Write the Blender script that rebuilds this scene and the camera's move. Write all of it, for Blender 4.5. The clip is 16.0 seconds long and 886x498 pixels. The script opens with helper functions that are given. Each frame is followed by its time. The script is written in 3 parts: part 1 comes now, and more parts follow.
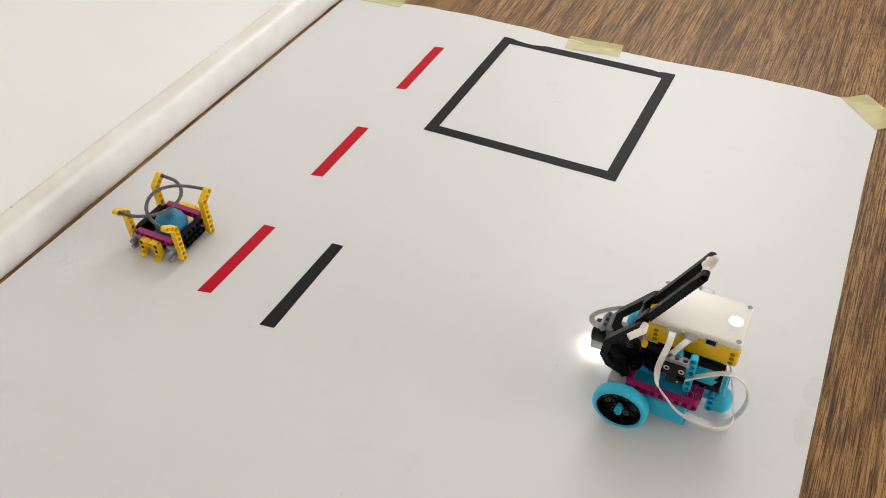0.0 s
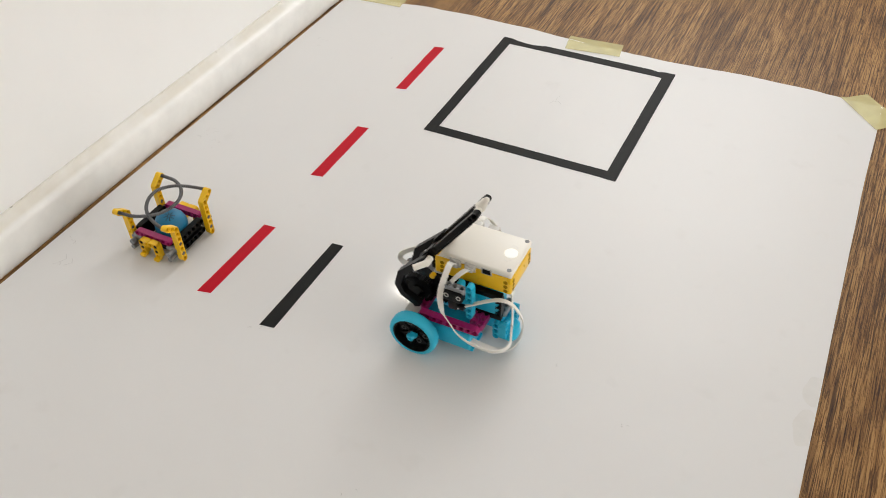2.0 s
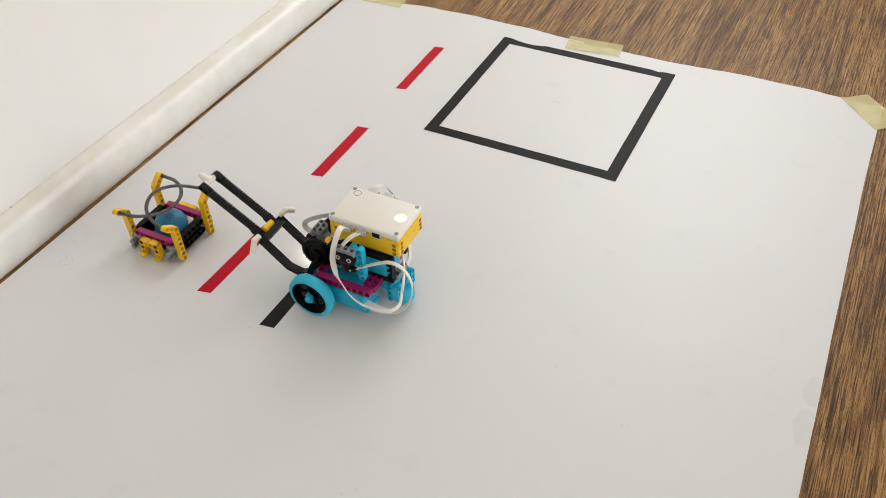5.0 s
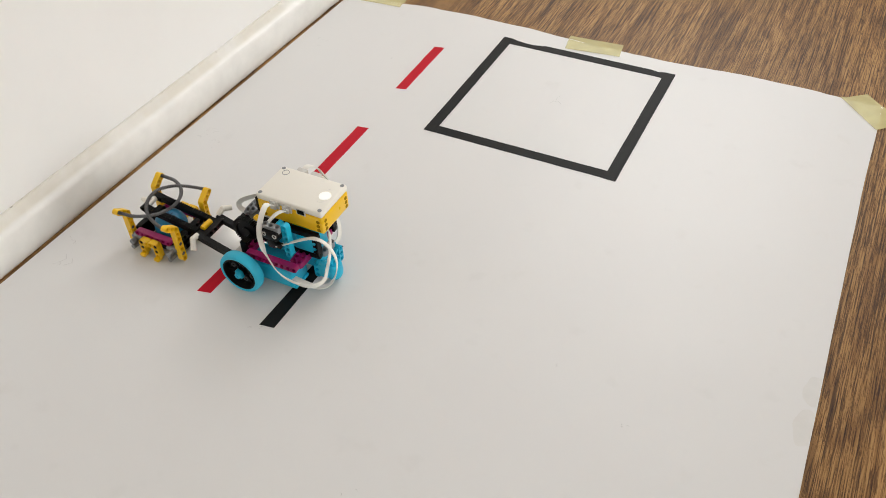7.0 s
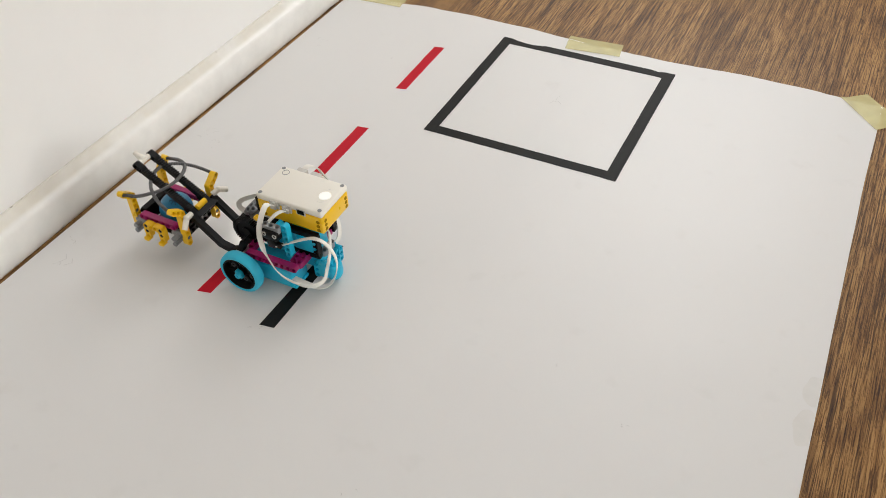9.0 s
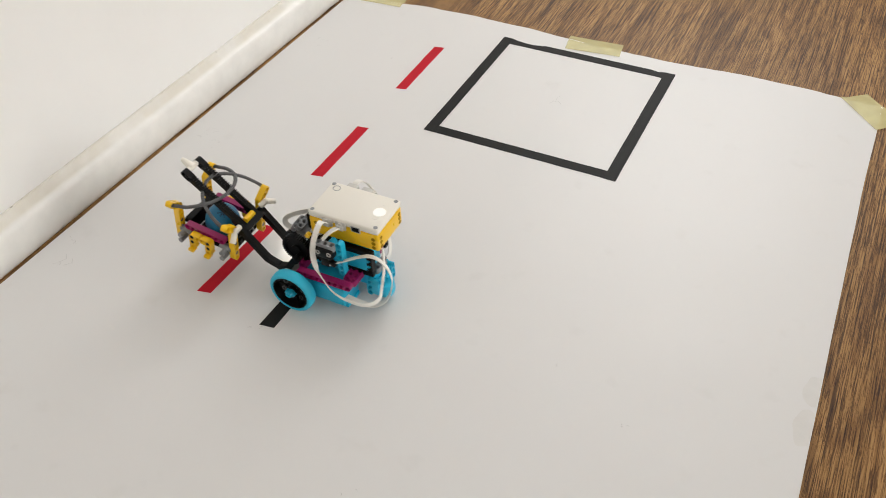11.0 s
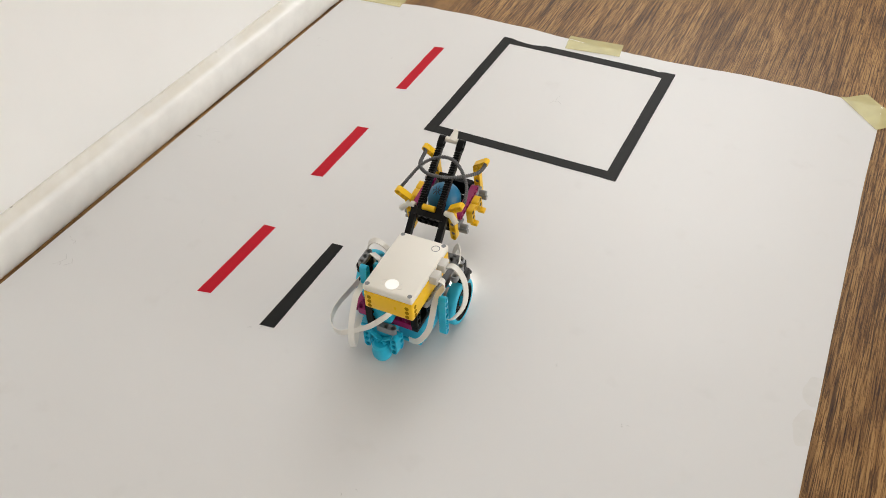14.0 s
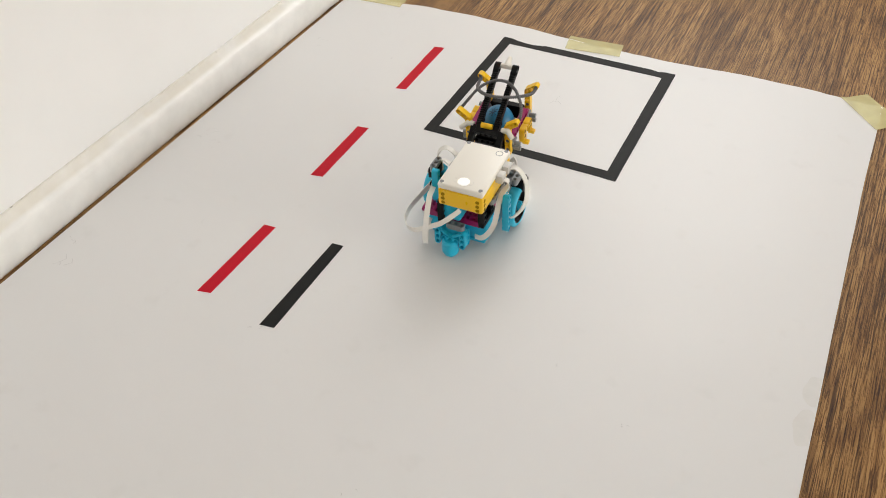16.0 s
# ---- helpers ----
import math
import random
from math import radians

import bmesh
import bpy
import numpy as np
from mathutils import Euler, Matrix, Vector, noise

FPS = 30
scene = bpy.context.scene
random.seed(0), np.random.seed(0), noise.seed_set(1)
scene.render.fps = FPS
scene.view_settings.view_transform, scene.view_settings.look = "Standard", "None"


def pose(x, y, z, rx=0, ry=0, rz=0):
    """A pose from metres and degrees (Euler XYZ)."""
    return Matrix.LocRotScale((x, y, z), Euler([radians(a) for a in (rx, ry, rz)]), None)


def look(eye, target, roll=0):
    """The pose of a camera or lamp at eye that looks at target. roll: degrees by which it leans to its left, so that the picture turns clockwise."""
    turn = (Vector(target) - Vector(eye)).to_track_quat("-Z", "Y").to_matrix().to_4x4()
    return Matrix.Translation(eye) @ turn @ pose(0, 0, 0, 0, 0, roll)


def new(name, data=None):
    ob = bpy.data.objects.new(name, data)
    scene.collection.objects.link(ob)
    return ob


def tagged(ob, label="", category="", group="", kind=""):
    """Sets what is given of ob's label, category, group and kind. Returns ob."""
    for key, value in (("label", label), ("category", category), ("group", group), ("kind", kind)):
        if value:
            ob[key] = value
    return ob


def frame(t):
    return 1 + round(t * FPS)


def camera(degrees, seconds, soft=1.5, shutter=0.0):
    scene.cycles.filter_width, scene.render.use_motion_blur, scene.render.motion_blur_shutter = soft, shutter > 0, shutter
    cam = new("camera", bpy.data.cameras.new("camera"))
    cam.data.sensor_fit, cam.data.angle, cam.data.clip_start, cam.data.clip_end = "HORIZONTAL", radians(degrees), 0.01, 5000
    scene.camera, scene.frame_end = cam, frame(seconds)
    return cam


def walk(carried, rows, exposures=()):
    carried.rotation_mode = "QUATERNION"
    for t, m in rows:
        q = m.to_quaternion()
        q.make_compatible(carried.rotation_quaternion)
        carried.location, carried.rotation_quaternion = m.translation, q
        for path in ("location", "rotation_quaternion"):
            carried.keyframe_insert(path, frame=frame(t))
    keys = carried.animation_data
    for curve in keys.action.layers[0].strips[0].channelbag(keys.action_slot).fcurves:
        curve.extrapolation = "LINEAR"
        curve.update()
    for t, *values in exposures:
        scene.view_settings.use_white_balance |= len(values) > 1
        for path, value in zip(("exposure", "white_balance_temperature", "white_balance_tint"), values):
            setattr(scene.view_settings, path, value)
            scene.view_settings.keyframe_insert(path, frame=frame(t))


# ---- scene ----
EYE = Vector((0.5126, -0.9042, 0.7312))
YAW, TILT = radians(28.371), radians(43.076)
AHEAD = Vector((-math.sin(YAW) * math.cos(TILT), math.cos(YAW) * math.cos(TILT), -math.sin(TILT)))
cam = camera(54.37, 16.0, soft=0.95, shutter=0.35)
walk(cam, [(0.0, look(EYE, EYE + AHEAD, -2.3175)), (16.0, look(EYE, EYE + AHEAD, -2.3175))], exposures=[(0.0, 0.0, 6500, 10), (8.0, 0.0, 6500, 10), (9.0, -0.05, 6480, 10), (12.5, 0.0, 6540, 10), (13.0, -0.06, 6530, 10), (13.5, -0.10, 6520, 10), (14.0, -0.03, 6560, 10), (14.5, 0.02, 6590, 10), (15.0, -0.06, 6580, 10), (15.5, -0.03, 6580, 10), (16.0, 0.01, 6580, 10)])

# ---- world and light ----
world = bpy.data.worlds.new("sky")
scene.world = world
world.use_nodes = True
wn = world.node_tree.nodes
sky = wn.new("ShaderNodeTexSky")
sky.sky_type, sky.sun_disc, sky.sun_elevation, sky.sun_rotation = "NISHITA", False, radians(40), radians(20)
wn["Background"].inputs["Strength"].default_value = 0.10
world.node_tree.links.new(sky.outputs[0], wn["Background"].inputs["Color"])


def area_lamp(name, m, w, h, watts, colour):
    data = bpy.data.lights.new(name, "AREA")
    data.shape, data.size, data.size_y, data.energy, data.color = "RECTANGLE", w, h, watts, colour
    ob = new(name, data)
    ob.matrix_world = m
    return ob


# unseen overhead fill, added to light the sheet softly from above
area_lamp("roof_window_daylight", look((0.05, 0.95, 2.52), (0.05, 0.949, 0.0)), 1.3, 1.3, 8.0, (0.985, 0.99, 0.975))
# unseen north lamp, assumed for the brighter far side of the floor
area_lamp("window_daylight_north", look((0.12, 1.82, 1.5), (0.08, 0.0, 0.9)), 0.85, 1.2, 16.5, (0.99, 0.985, 0.955))
# unseen east fill, added to brighten the west wall
area_lamp("window_daylight_east", look((6.22, 0.3, 1.05), (0.0, 0.3, 0.4)), 2.4, 1.3, 124, (0.99, 0.99, 0.96))


# ---- materials ----
def material(name, colour, rough=0.5, metal=0.0, vary=0.06, scale=40.0, bump=0.0, bump_scale=300.0, coat=0.0, glow=None, trans=0.0, spec=0.5, rvar=0.08):
    mat = bpy.data.materials.new(name)
    mat.use_nodes = True
    nt = mat.node_tree
    n, l = nt.nodes, nt.links
    b = n["Principled BSDF"]
    b.inputs["Metallic"].default_value = metal
    b.inputs["Coat Weight"].default_value = coat
    b.inputs["Specular IOR Level"].default_value = spec
    b.inputs["Transmission Weight"].default_value = trans
    co = n.new("ShaderNodeTexCoord")
    nz = n.new("ShaderNodeTexNoise")
    nz.inputs["Scale"].default_value, nz.inputs["Detail"].default_value = scale, 5
    l.new(co.outputs["Object"], nz.inputs["Vector"])
    ramp = n.new("ShaderNodeValToRGB")
    lo = [max(0, c * (1 - vary)) for c in colour]
    hi = [min(1, c * (1 + vary)) for c in colour]
    ramp.color_ramp.elements[0].color, ramp.color_ramp.elements[1].color = (*lo, 1), (*hi, 1)
    ramp.color_ramp.elements[0].position, ramp.color_ramp.elements[1].position = 0.3, 0.7
    l.new(nz.outputs["Fac"], ramp.inputs["Fac"])
    l.new(ramp.outputs["Color"], b.inputs["Base Color"])
    mr = n.new("ShaderNodeMapRange")
    mr.inputs["To Min"].default_value, mr.inputs["To Max"].default_value = max(0.02, rough - rvar), min(1, rough + rvar)
    l.new(nz.outputs["Fac"], mr.inputs["Value"])
    l.new(mr.outputs["Result"], b.inputs["Roughness"])
    if bump:
        n2 = n.new("ShaderNodeTexNoise")
        n2.inputs["Scale"].default_value, n2.inputs["Detail"].default_value = bump_scale, 4
        l.new(co.outputs["Object"], n2.inputs["Vector"])
        bp = n.new("ShaderNodeBump")
        bp.inputs["Strength"].default_value, bp.inputs["Distance"].default_value = bump, 0.001
        l.new(n2.outputs["Fac"], bp.inputs["Height"])
        l.new(bp.outputs["Normal"], b.inputs["Normal"])
    if glow:
        b.inputs["Emission Color"].default_value = (*glow[:3], 1)
        b.inputs["Emission Strength"].default_value = glow[3]
    return mat


WHITE = material("white_plastic", (0.86, 0.825, 0.745), 0.3, vary=0.004, rvar=0.01)
YELLOW = material("yellow_plastic", (0.93, 0.56, 0.008), 0.3, vary=0.04)
BLACK = material("black_plastic", (0.0035, 0.0035, 0.004), 0.38, vary=0.25, spec=0.18)
AZURE = material("azure_plastic", (0.012, 0.48, 0.72), 0.3, vary=0.05)
BLUE = material("blue_ball", (0.008, 0.17, 0.33), 0.42, vary=0.06)
TEAL = material("dark_teal_plastic", (0.01, 0.16, 0.19), 0.4, vary=0.06)
MAGENTA = material("magenta_plastic", (0.34, 0.008, 0.12), 0.32, vary=0.06)
GREY = material("grey_plastic", (0.24, 0.25, 0.26), 0.35, vary=0.05)
PALEGREY = material("pale_grey_plastic", (0.5, 0.49, 0.46), 0.4, vary=0.05)
RUBBER = material("azure_rubber", (0.025, 0.49, 0.70), 0.5, vary=0.04)
HOSE = material("grey_hose", (0.115, 0.115, 0.118), 0.45, vary=0.1)
RIBBON = material("white_cable", (0.82, 0.80, 0.75), 0.5, vary=0.03)
CLEAR = material("clear_grey_plug", (0.62, 0.60, 0.56), 0.25, vary=0.04)
GLOW = material("glowing_button", (0.9, 0.9, 0.86), 0.4, vary=0.0, glow=(1.0, 0.97, 0.9, 0.34))
SENSOR = material("sensor_light", (0.9, 0.9, 0.9), 0.4, vary=0.0, glow=(1.0, 0.95, 0.86, 56.0))
INK = material("black_print", (0.01, 0.01, 0.012), 0.5)
# darkened body yellow: shade inside the pin sockets put into colour
HOLE_SHADE = material("socket_shade", (0.34, 0.19, 0.006), 0.8, spec=0.1)
BLACK_TAPE = material("black_vinyl_tape", (0.0075, 0.0075, 0.007), 0.55, vary=0.2, scale=90, spec=0.2, bump=0.08, bump_scale=140)
RED_TAPE = material("red_vinyl_tape", (0.52, 0.005, 0.02), 0.55, spec=0.16, vary=0.06, scale=90, bump=0.08, bump_scale=140)
MASKING = material("masking_tape", (0.86, 0.79, 0.40), 0.55, vary=0.06, scale=60, bump=0.15, bump_scale=400)
MASKING.node_tree.nodes["Principled BSDF"].inputs["Alpha"].default_value = 0.4
PAINT = material("white_wall_paint", (0.88, 0.874, 0.86), 0.6, vary=0.012, scale=9, bump=0.12, bump_scale=120)
SKIRT = material("white_gloss_paint", (0.83, 0.82, 0.79), 0.35, vary=0.045, scale=34, bump=0.35, bump_scale=38)


def beige_ledge(mat):
    """A darker beige tint in uneven patches on the moulding's ledge, with a few dark chips along its top."""
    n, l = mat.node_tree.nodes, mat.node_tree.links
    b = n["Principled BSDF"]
    base_colour = b.inputs["Base Color"].links[0].from_socket
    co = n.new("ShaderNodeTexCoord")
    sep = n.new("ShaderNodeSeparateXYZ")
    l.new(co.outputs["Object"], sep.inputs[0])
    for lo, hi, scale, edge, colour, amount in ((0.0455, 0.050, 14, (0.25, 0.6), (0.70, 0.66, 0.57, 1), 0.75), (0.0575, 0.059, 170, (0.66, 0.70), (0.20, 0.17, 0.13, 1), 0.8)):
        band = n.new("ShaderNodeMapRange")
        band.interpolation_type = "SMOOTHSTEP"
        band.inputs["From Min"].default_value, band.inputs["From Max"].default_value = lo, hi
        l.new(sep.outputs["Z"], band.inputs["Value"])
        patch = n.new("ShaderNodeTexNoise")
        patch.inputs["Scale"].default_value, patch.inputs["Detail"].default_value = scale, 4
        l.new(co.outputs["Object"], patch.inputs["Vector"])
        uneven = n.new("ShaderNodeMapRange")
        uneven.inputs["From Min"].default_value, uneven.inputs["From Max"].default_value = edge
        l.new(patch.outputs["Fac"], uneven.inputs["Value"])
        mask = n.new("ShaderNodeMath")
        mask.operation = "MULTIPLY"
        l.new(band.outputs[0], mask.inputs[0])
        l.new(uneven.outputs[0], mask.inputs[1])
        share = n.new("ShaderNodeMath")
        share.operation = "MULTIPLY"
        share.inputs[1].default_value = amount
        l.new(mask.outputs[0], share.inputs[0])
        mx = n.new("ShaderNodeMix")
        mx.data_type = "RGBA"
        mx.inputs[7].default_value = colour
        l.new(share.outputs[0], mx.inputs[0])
        l.new(base_colour, mx.inputs[6])
        base_colour = mx.outputs[2]
    l.new(base_colour, b.inputs["Base Color"])


beige_ledge(SKIRT)
CEIL = material("ceiling_paint", (0.82, 0.81, 0.78), 0.8, vary=0.01)


SCUFF = material("pencil_grey", (0.52, 0.51, 0.50), 0.7)
STAIN = material("damp_paper", (0.705, 0.692, 0.668), 0.6, vary=0.03, scale=60)


def wood_material():
    mat = bpy.data.materials.new("oak_laminate")
    mat.use_nodes = True
    n, l = mat.node_tree.nodes, mat.node_tree.links
    b = n["Principled BSDF"]
    co = n.new("ShaderNodeTexCoord")

    def noise_at(sx, sy, detail, distort, rough=0.6):
        mp = n.new("ShaderNodeMapping")
        mp.inputs["Scale"].default_value = (sx, sy, 1.0)
        l.new(co.outputs["Object"], mp.inputs["Vector"])
        t = n.new("ShaderNodeTexNoise")
        t.inputs["Scale"].default_value, t.inputs["Detail"].default_value = 1.0, detail
        t.inputs["Distortion"].default_value, t.inputs["Roughness"].default_value = distort, rough
        l.new(mp.outputs[0], t.inputs["Vector"])
        return t.outputs["Fac"]

    def ramp(fac, stops):
        r = n.new("ShaderNodeValToRGB")
        e = r.color_ramp.elements
        while len(e) < len(stops):
            e.new(0.5)
        for q, (pos, c) in zip(e, stops):
            q.position, q.color = pos, (*c, 1)
        l.new(fac, r.inputs["Fac"])
        return r.outputs["Color"]

    def times(a, c, f):
        mx = n.new("ShaderNodeMix")
        mx.data_type, mx.blend_type = "RGBA", "MULTIPLY"
        mx.inputs[0].default_value = f
        l.new(a, mx.inputs[6])
        l.new(c, mx.inputs[7])
        return mx.outputs[2]

    def calc(op, p, q):
        m = n.new("ShaderNodeMath")
        m.operation = op
        for k, v in enumerate((p, q)):
            if isinstance(v, (int, float)):
                m.inputs[k].default_value = v
            else:
                l.new(v, m.inputs[k])
        return m.outputs[0]

    # growth rings as drawn-out flames, their edges frayed by the fibres
    frayed = calc("ADD", calc("MULTIPLY", noise_at(8.0, 0.85, 2.0, 0.35, 0.5), 80.0), calc("MULTIPLY", noise_at(460, 12, 3, 0.1), 4.6))
    rings = ramp(calc("ADD", calc("MULTIPLY", calc("SINE", frayed, 0.0), 0.5), 0.5), [(0.0, (0.40, 0.31, 0.21)), (0.14, (0.56, 0.47, 0.36)), (0.36, (1, 1, 1))])
    base = ramp(noise_at(30, 1.2, 4, 0.4), [(0.30, (0.300, 0.160, 0.050)), (0.5, (0.410, 0.228, 0.078)), (0.68, (0.520, 0.302, 0.112))])
    pores = ramp(noise_at(900, 26, 3, 0.1, 0.7), [(0.45, (0.26, 0.19, 0.13)), (0.485, (0.92, 0.88, 0.83)), (0.62, (1, 1, 1))])
    fibre = ramp(noise_at(420, 5.5, 5, 0.08, 0.72), [(0.43, (0.15, 0.11, 0.075)), (0.465, (0.62, 0.56, 0.49)), (0.53, (1, 1, 1))])
    col = times(times(times(base, rings, 0.6), pores, 0.88), fibre, 0.88)
    l.new(col, b.inputs["Base Color"])
    b.inputs["Roughness"].default_value = 0.42
    b.inputs["Specular IOR Level"].default_value = 0.28
    bp = n.new("ShaderNodeBump")
    bp.inputs["Strength"].default_value, bp.inputs["Distance"].default_value = 0.3, 0.0004
    l.new(pores, bp.inputs["Height"])
    l.new(bp.outputs[0], b.inputs["Normal"])
    return mat


def paper_material():
    mat = bpy.data.materials.new("white_paper")
    mat.use_nodes = True
    n, l = mat.node_tree.nodes, mat.node_tree.links
    b = n["Principled BSDF"]
    co = n.new("ShaderNodeTexCoord")
    spots = n.new("ShaderNodeTexNoise")
    spots.inputs["Scale"].default_value, spots.inputs["Detail"].default_value = 19, 3
    l.new(co.outputs["Object"], spots.inputs["Vector"])
    r = n.new("ShaderNodeValToRGB")
    r.color_ramp.elements[0].color, r.color_ramp.elements[1].color = (0.70, 0.69, 0.675, 1), (0.735, 0.727, 0.717, 1)
    r.color_ramp.elements[0].position, r.color_ramp.elements[1].position = 0.22, 0.36
    l.new(spots.outputs["Fac"], r.inputs["Fac"])
    l.new(r.outputs[0], b.inputs["Base Color"])
    b.inputs["Roughness"].default_value = 0.4
    wv = n.new("ShaderNodeTexNoise")
    wv.inputs["Scale"].default_value, wv.inputs["Detail"].default_value = 7, 2
    l.new(co.outputs["Object"], wv.inputs["Vector"])
    bp = n.new("ShaderNodeBump")
    bp.inputs["Strength"].default_value, bp.inputs["Distance"].default_value = 0.35, 0.006
    l.new(wv.outputs["Fac"], bp.inputs["Height"])
    l.new(bp.outputs[0], b.inputs["Normal"])
    return mat


WOOD = wood_material()
PAPER = paper_material()


# ---- mesh helpers (millimetres inside a bmesh) ----
def part(name, bm, mat, parent=None, label="", smooth=True, at=None):
    bmesh.ops.scale(bm, vec=(0.001, 0.001, 0.001), verts=bm.verts)
    bmesh.ops.recalc_face_normals(bm, faces=bm.faces)
    me = bpy.data.meshes.new(name)
    bm.to_mesh(me)
    bm.free()
    me.materials.append(mat)
    if smooth:
        me.polygons.foreach_set("use_smooth", [True] * len(me.polygons))
        me.set_sharp_from_angle(angle=radians(35))
    ob = new(name, me)
    if parent:
        ob.parent = parent
    if at is not None:
        ob.matrix_basis = at
    if label:
        tagged(ob, label)
    return ob


def rbox(bm, x0, x1, y0, y1, z0, z1, r=0.7, seg=2, m=None):
    t = Matrix.LocRotScale(((x0 + x1) / 2, (y0 + y1) / 2, (z0 + z1) / 2), None, (x1 - x0, y1 - y0, z1 - z0))
    made = bmesh.ops.create_cube(bm, size=1, matrix=t)
    edges = list({e for v in made["verts"] for e in v.link_edges})
    if r:
        made = bmesh.ops.bevel(bm, geom=edges, offset=r, segments=seg, affect="EDGES", profile=0.5)
    if m is not None:
        bmesh.ops.transform(bm, matrix=m, verts=made["verts"])
    return bm


def cyl(bm, p0, p1, r, seg=16, r2=None):
    a, c = Vector(p0), Vector(p1)
    turn = (c - a).to_track_quat("Z", "Y").to_matrix().to_4x4()
    bmesh.ops.create_cone(bm, cap_ends=True, segments=seg, radius1=r, radius2=r if r2 is None else r2, depth=(c - a).length,
                          matrix=Matrix.Translation((a + c) / 2) @ turn)
    return bm


def ball(bm, c, r, u=20, v=12):
    bmesh.ops.create_uvsphere(bm, u_segments=u, v_segments=v, radius=r, matrix=Matrix.Translation(c))
    return bm


def lathe(bm, profile, m, seg=32):
    rings = []
    for x, r in profile:
        rings.append([bm.verts.new(m @ Vector((r * math.cos(6.28318 * i / seg), x, r * math.sin(6.28318 * i / seg)))) for i in range(seg)])
    for a, c in zip(rings, rings[1:]):
        for i in range(seg):
            bm.faces.new((a[i], a[(i + 1) % seg], c[(i + 1) % seg], c[i]))
    bm.faces.new(rings[0])
    bm.faces.new(rings[-1])
    return bm


def beam(bm, n, m, th=7.8, hw=3.8, pitch=8.0, seg=12):
    """A studless beam of n holes along x from the first hole, the holes along y."""
    def outline(i, k):
        a = 2 * math.pi * (k + 0.5) / seg
        c, s = math.cos(a), math.sin(a)
        if (c > 0 and i == n - 1) or (c < 0 and i == 0):
            return hw * c, hw * s
        if abs(abs(c) - abs(s)) < 1e-3:
            return math.copysign(pitch / 2, c), math.copysign(hw, s)
        q = min(pitch / 2 / abs(c), hw / abs(s))
        return q * c, q * s
    made = []
    for i in range(n):
        loops = []
        for y, kind in ((-th / 2, 0), (-th / 2, 1), (-th / 2 + 0.9, 1), (-th / 2 + 0.9, 2), (th / 2 - 0.9, 2), (th / 2 - 0.9, 1), (th / 2, 1), (th / 2, 0)):
            loop = []
            for k in range(seg):
                a = 2 * math.pi * (k + 0.5) / seg
                if kind == 0:
                    px, pz = outline(i, k)
                else:
                    rr = 3.0 if kind == 1 else 2.35
                    px, pz = rr * math.cos(a), rr * math.sin(a)
                loop.append(bm.verts.new(m @ Vector((i * pitch + px, y, pz))))
            made += loop
            loops.append(loop)
        loops.append(loops[0])
        for j, (a, c) in enumerate(zip(loops, loops[1:])):
            for k in range(seg):
                if j == 7:
                    x0, x1 = outline(i, k)[0], outline(i, (k + 1) % seg)[0]
                    if abs(x0 - x1) < 1e-3 and ((x0 > 0 and i < n - 1) or (x0 < 0 and i > 0)):
                        continue
                bm.faces.new((a[k], a[(k + 1) % seg], c[(k + 1) % seg], c[k]))
    bmesh.ops.remove_doubles(bm, verts=made, dist=0.02)
    return bm


def bent_bar(bm, pts, y, half=3.7, th=7.4, bevel=0.6):
    """One flat bar bent along (x, z) points, its broad faces across y."""
    pts = [Vector(q) for q in pts]
    near, far = [], []
    for i, q in enumerate(pts):
        a = (q - pts[i - 1]).normalized() if i else None
        b = (pts[i + 1] - q).normalized() if i < len(pts) - 1 else None
        na = Vector((-a.y, a.x)) if a else Vector((-b.y, b.x))
        nb = Vector((-b.y, b.x)) if b else na
        mit = (na + nb).normalized()
        mit = mit * half / max(0.4, mit.dot(na))
        near.append(q + mit)
        far.append(q - mit)
    loop = near + far[::-1]
    lo = [bm.verts.new((q.x, y - th / 2, q.y)) for q in loop]
    hi = [bm.verts.new((q.x, y + th / 2, q.y)) for q in loop]
    k, n = len(loop), len(pts)
    for i in range(k):
        bm.faces.new((lo[i], lo[(i + 1) % k], hi[(i + 1) % k], hi[i]))
    for side in (lo, hi):
        for i in range(n - 1):
            bm.faces.new((side[i], side[i + 1], side[k - 2 - i], side[k - 1 - i]))
    if bevel:
        edges = [e for e in bm.edges if abs(e.verts[0].co.y - e.verts[1].co.y) < 1e-4 and e.calc_face_angle(0) > 1.2]
        bmesh.ops.bevel(bm, geom=edges, offset=bevel, segments=2, affect="EDGES", profile=0.5)
    return bm


def spline(pts, per=8):
    pts = [Vector(q) for q in pts]
    out = []
    ext = [2 * pts[0] - pts[1]] + pts + [2 * pts[-1] - pts[-2]]
    for i in range(1, len(ext) - 2):
        a, b, c, e = ext[i - 1:i + 3]
        for k in range(per):
            t = k / per
            out.append(0.5 * (2 * b + (c - a) * t + (2 * a - 5 * b + 4 * c - e) * t * t + (3 * b - a - 3 * c + e) * t ** 3))
    out.append(pts[-1])
    return out


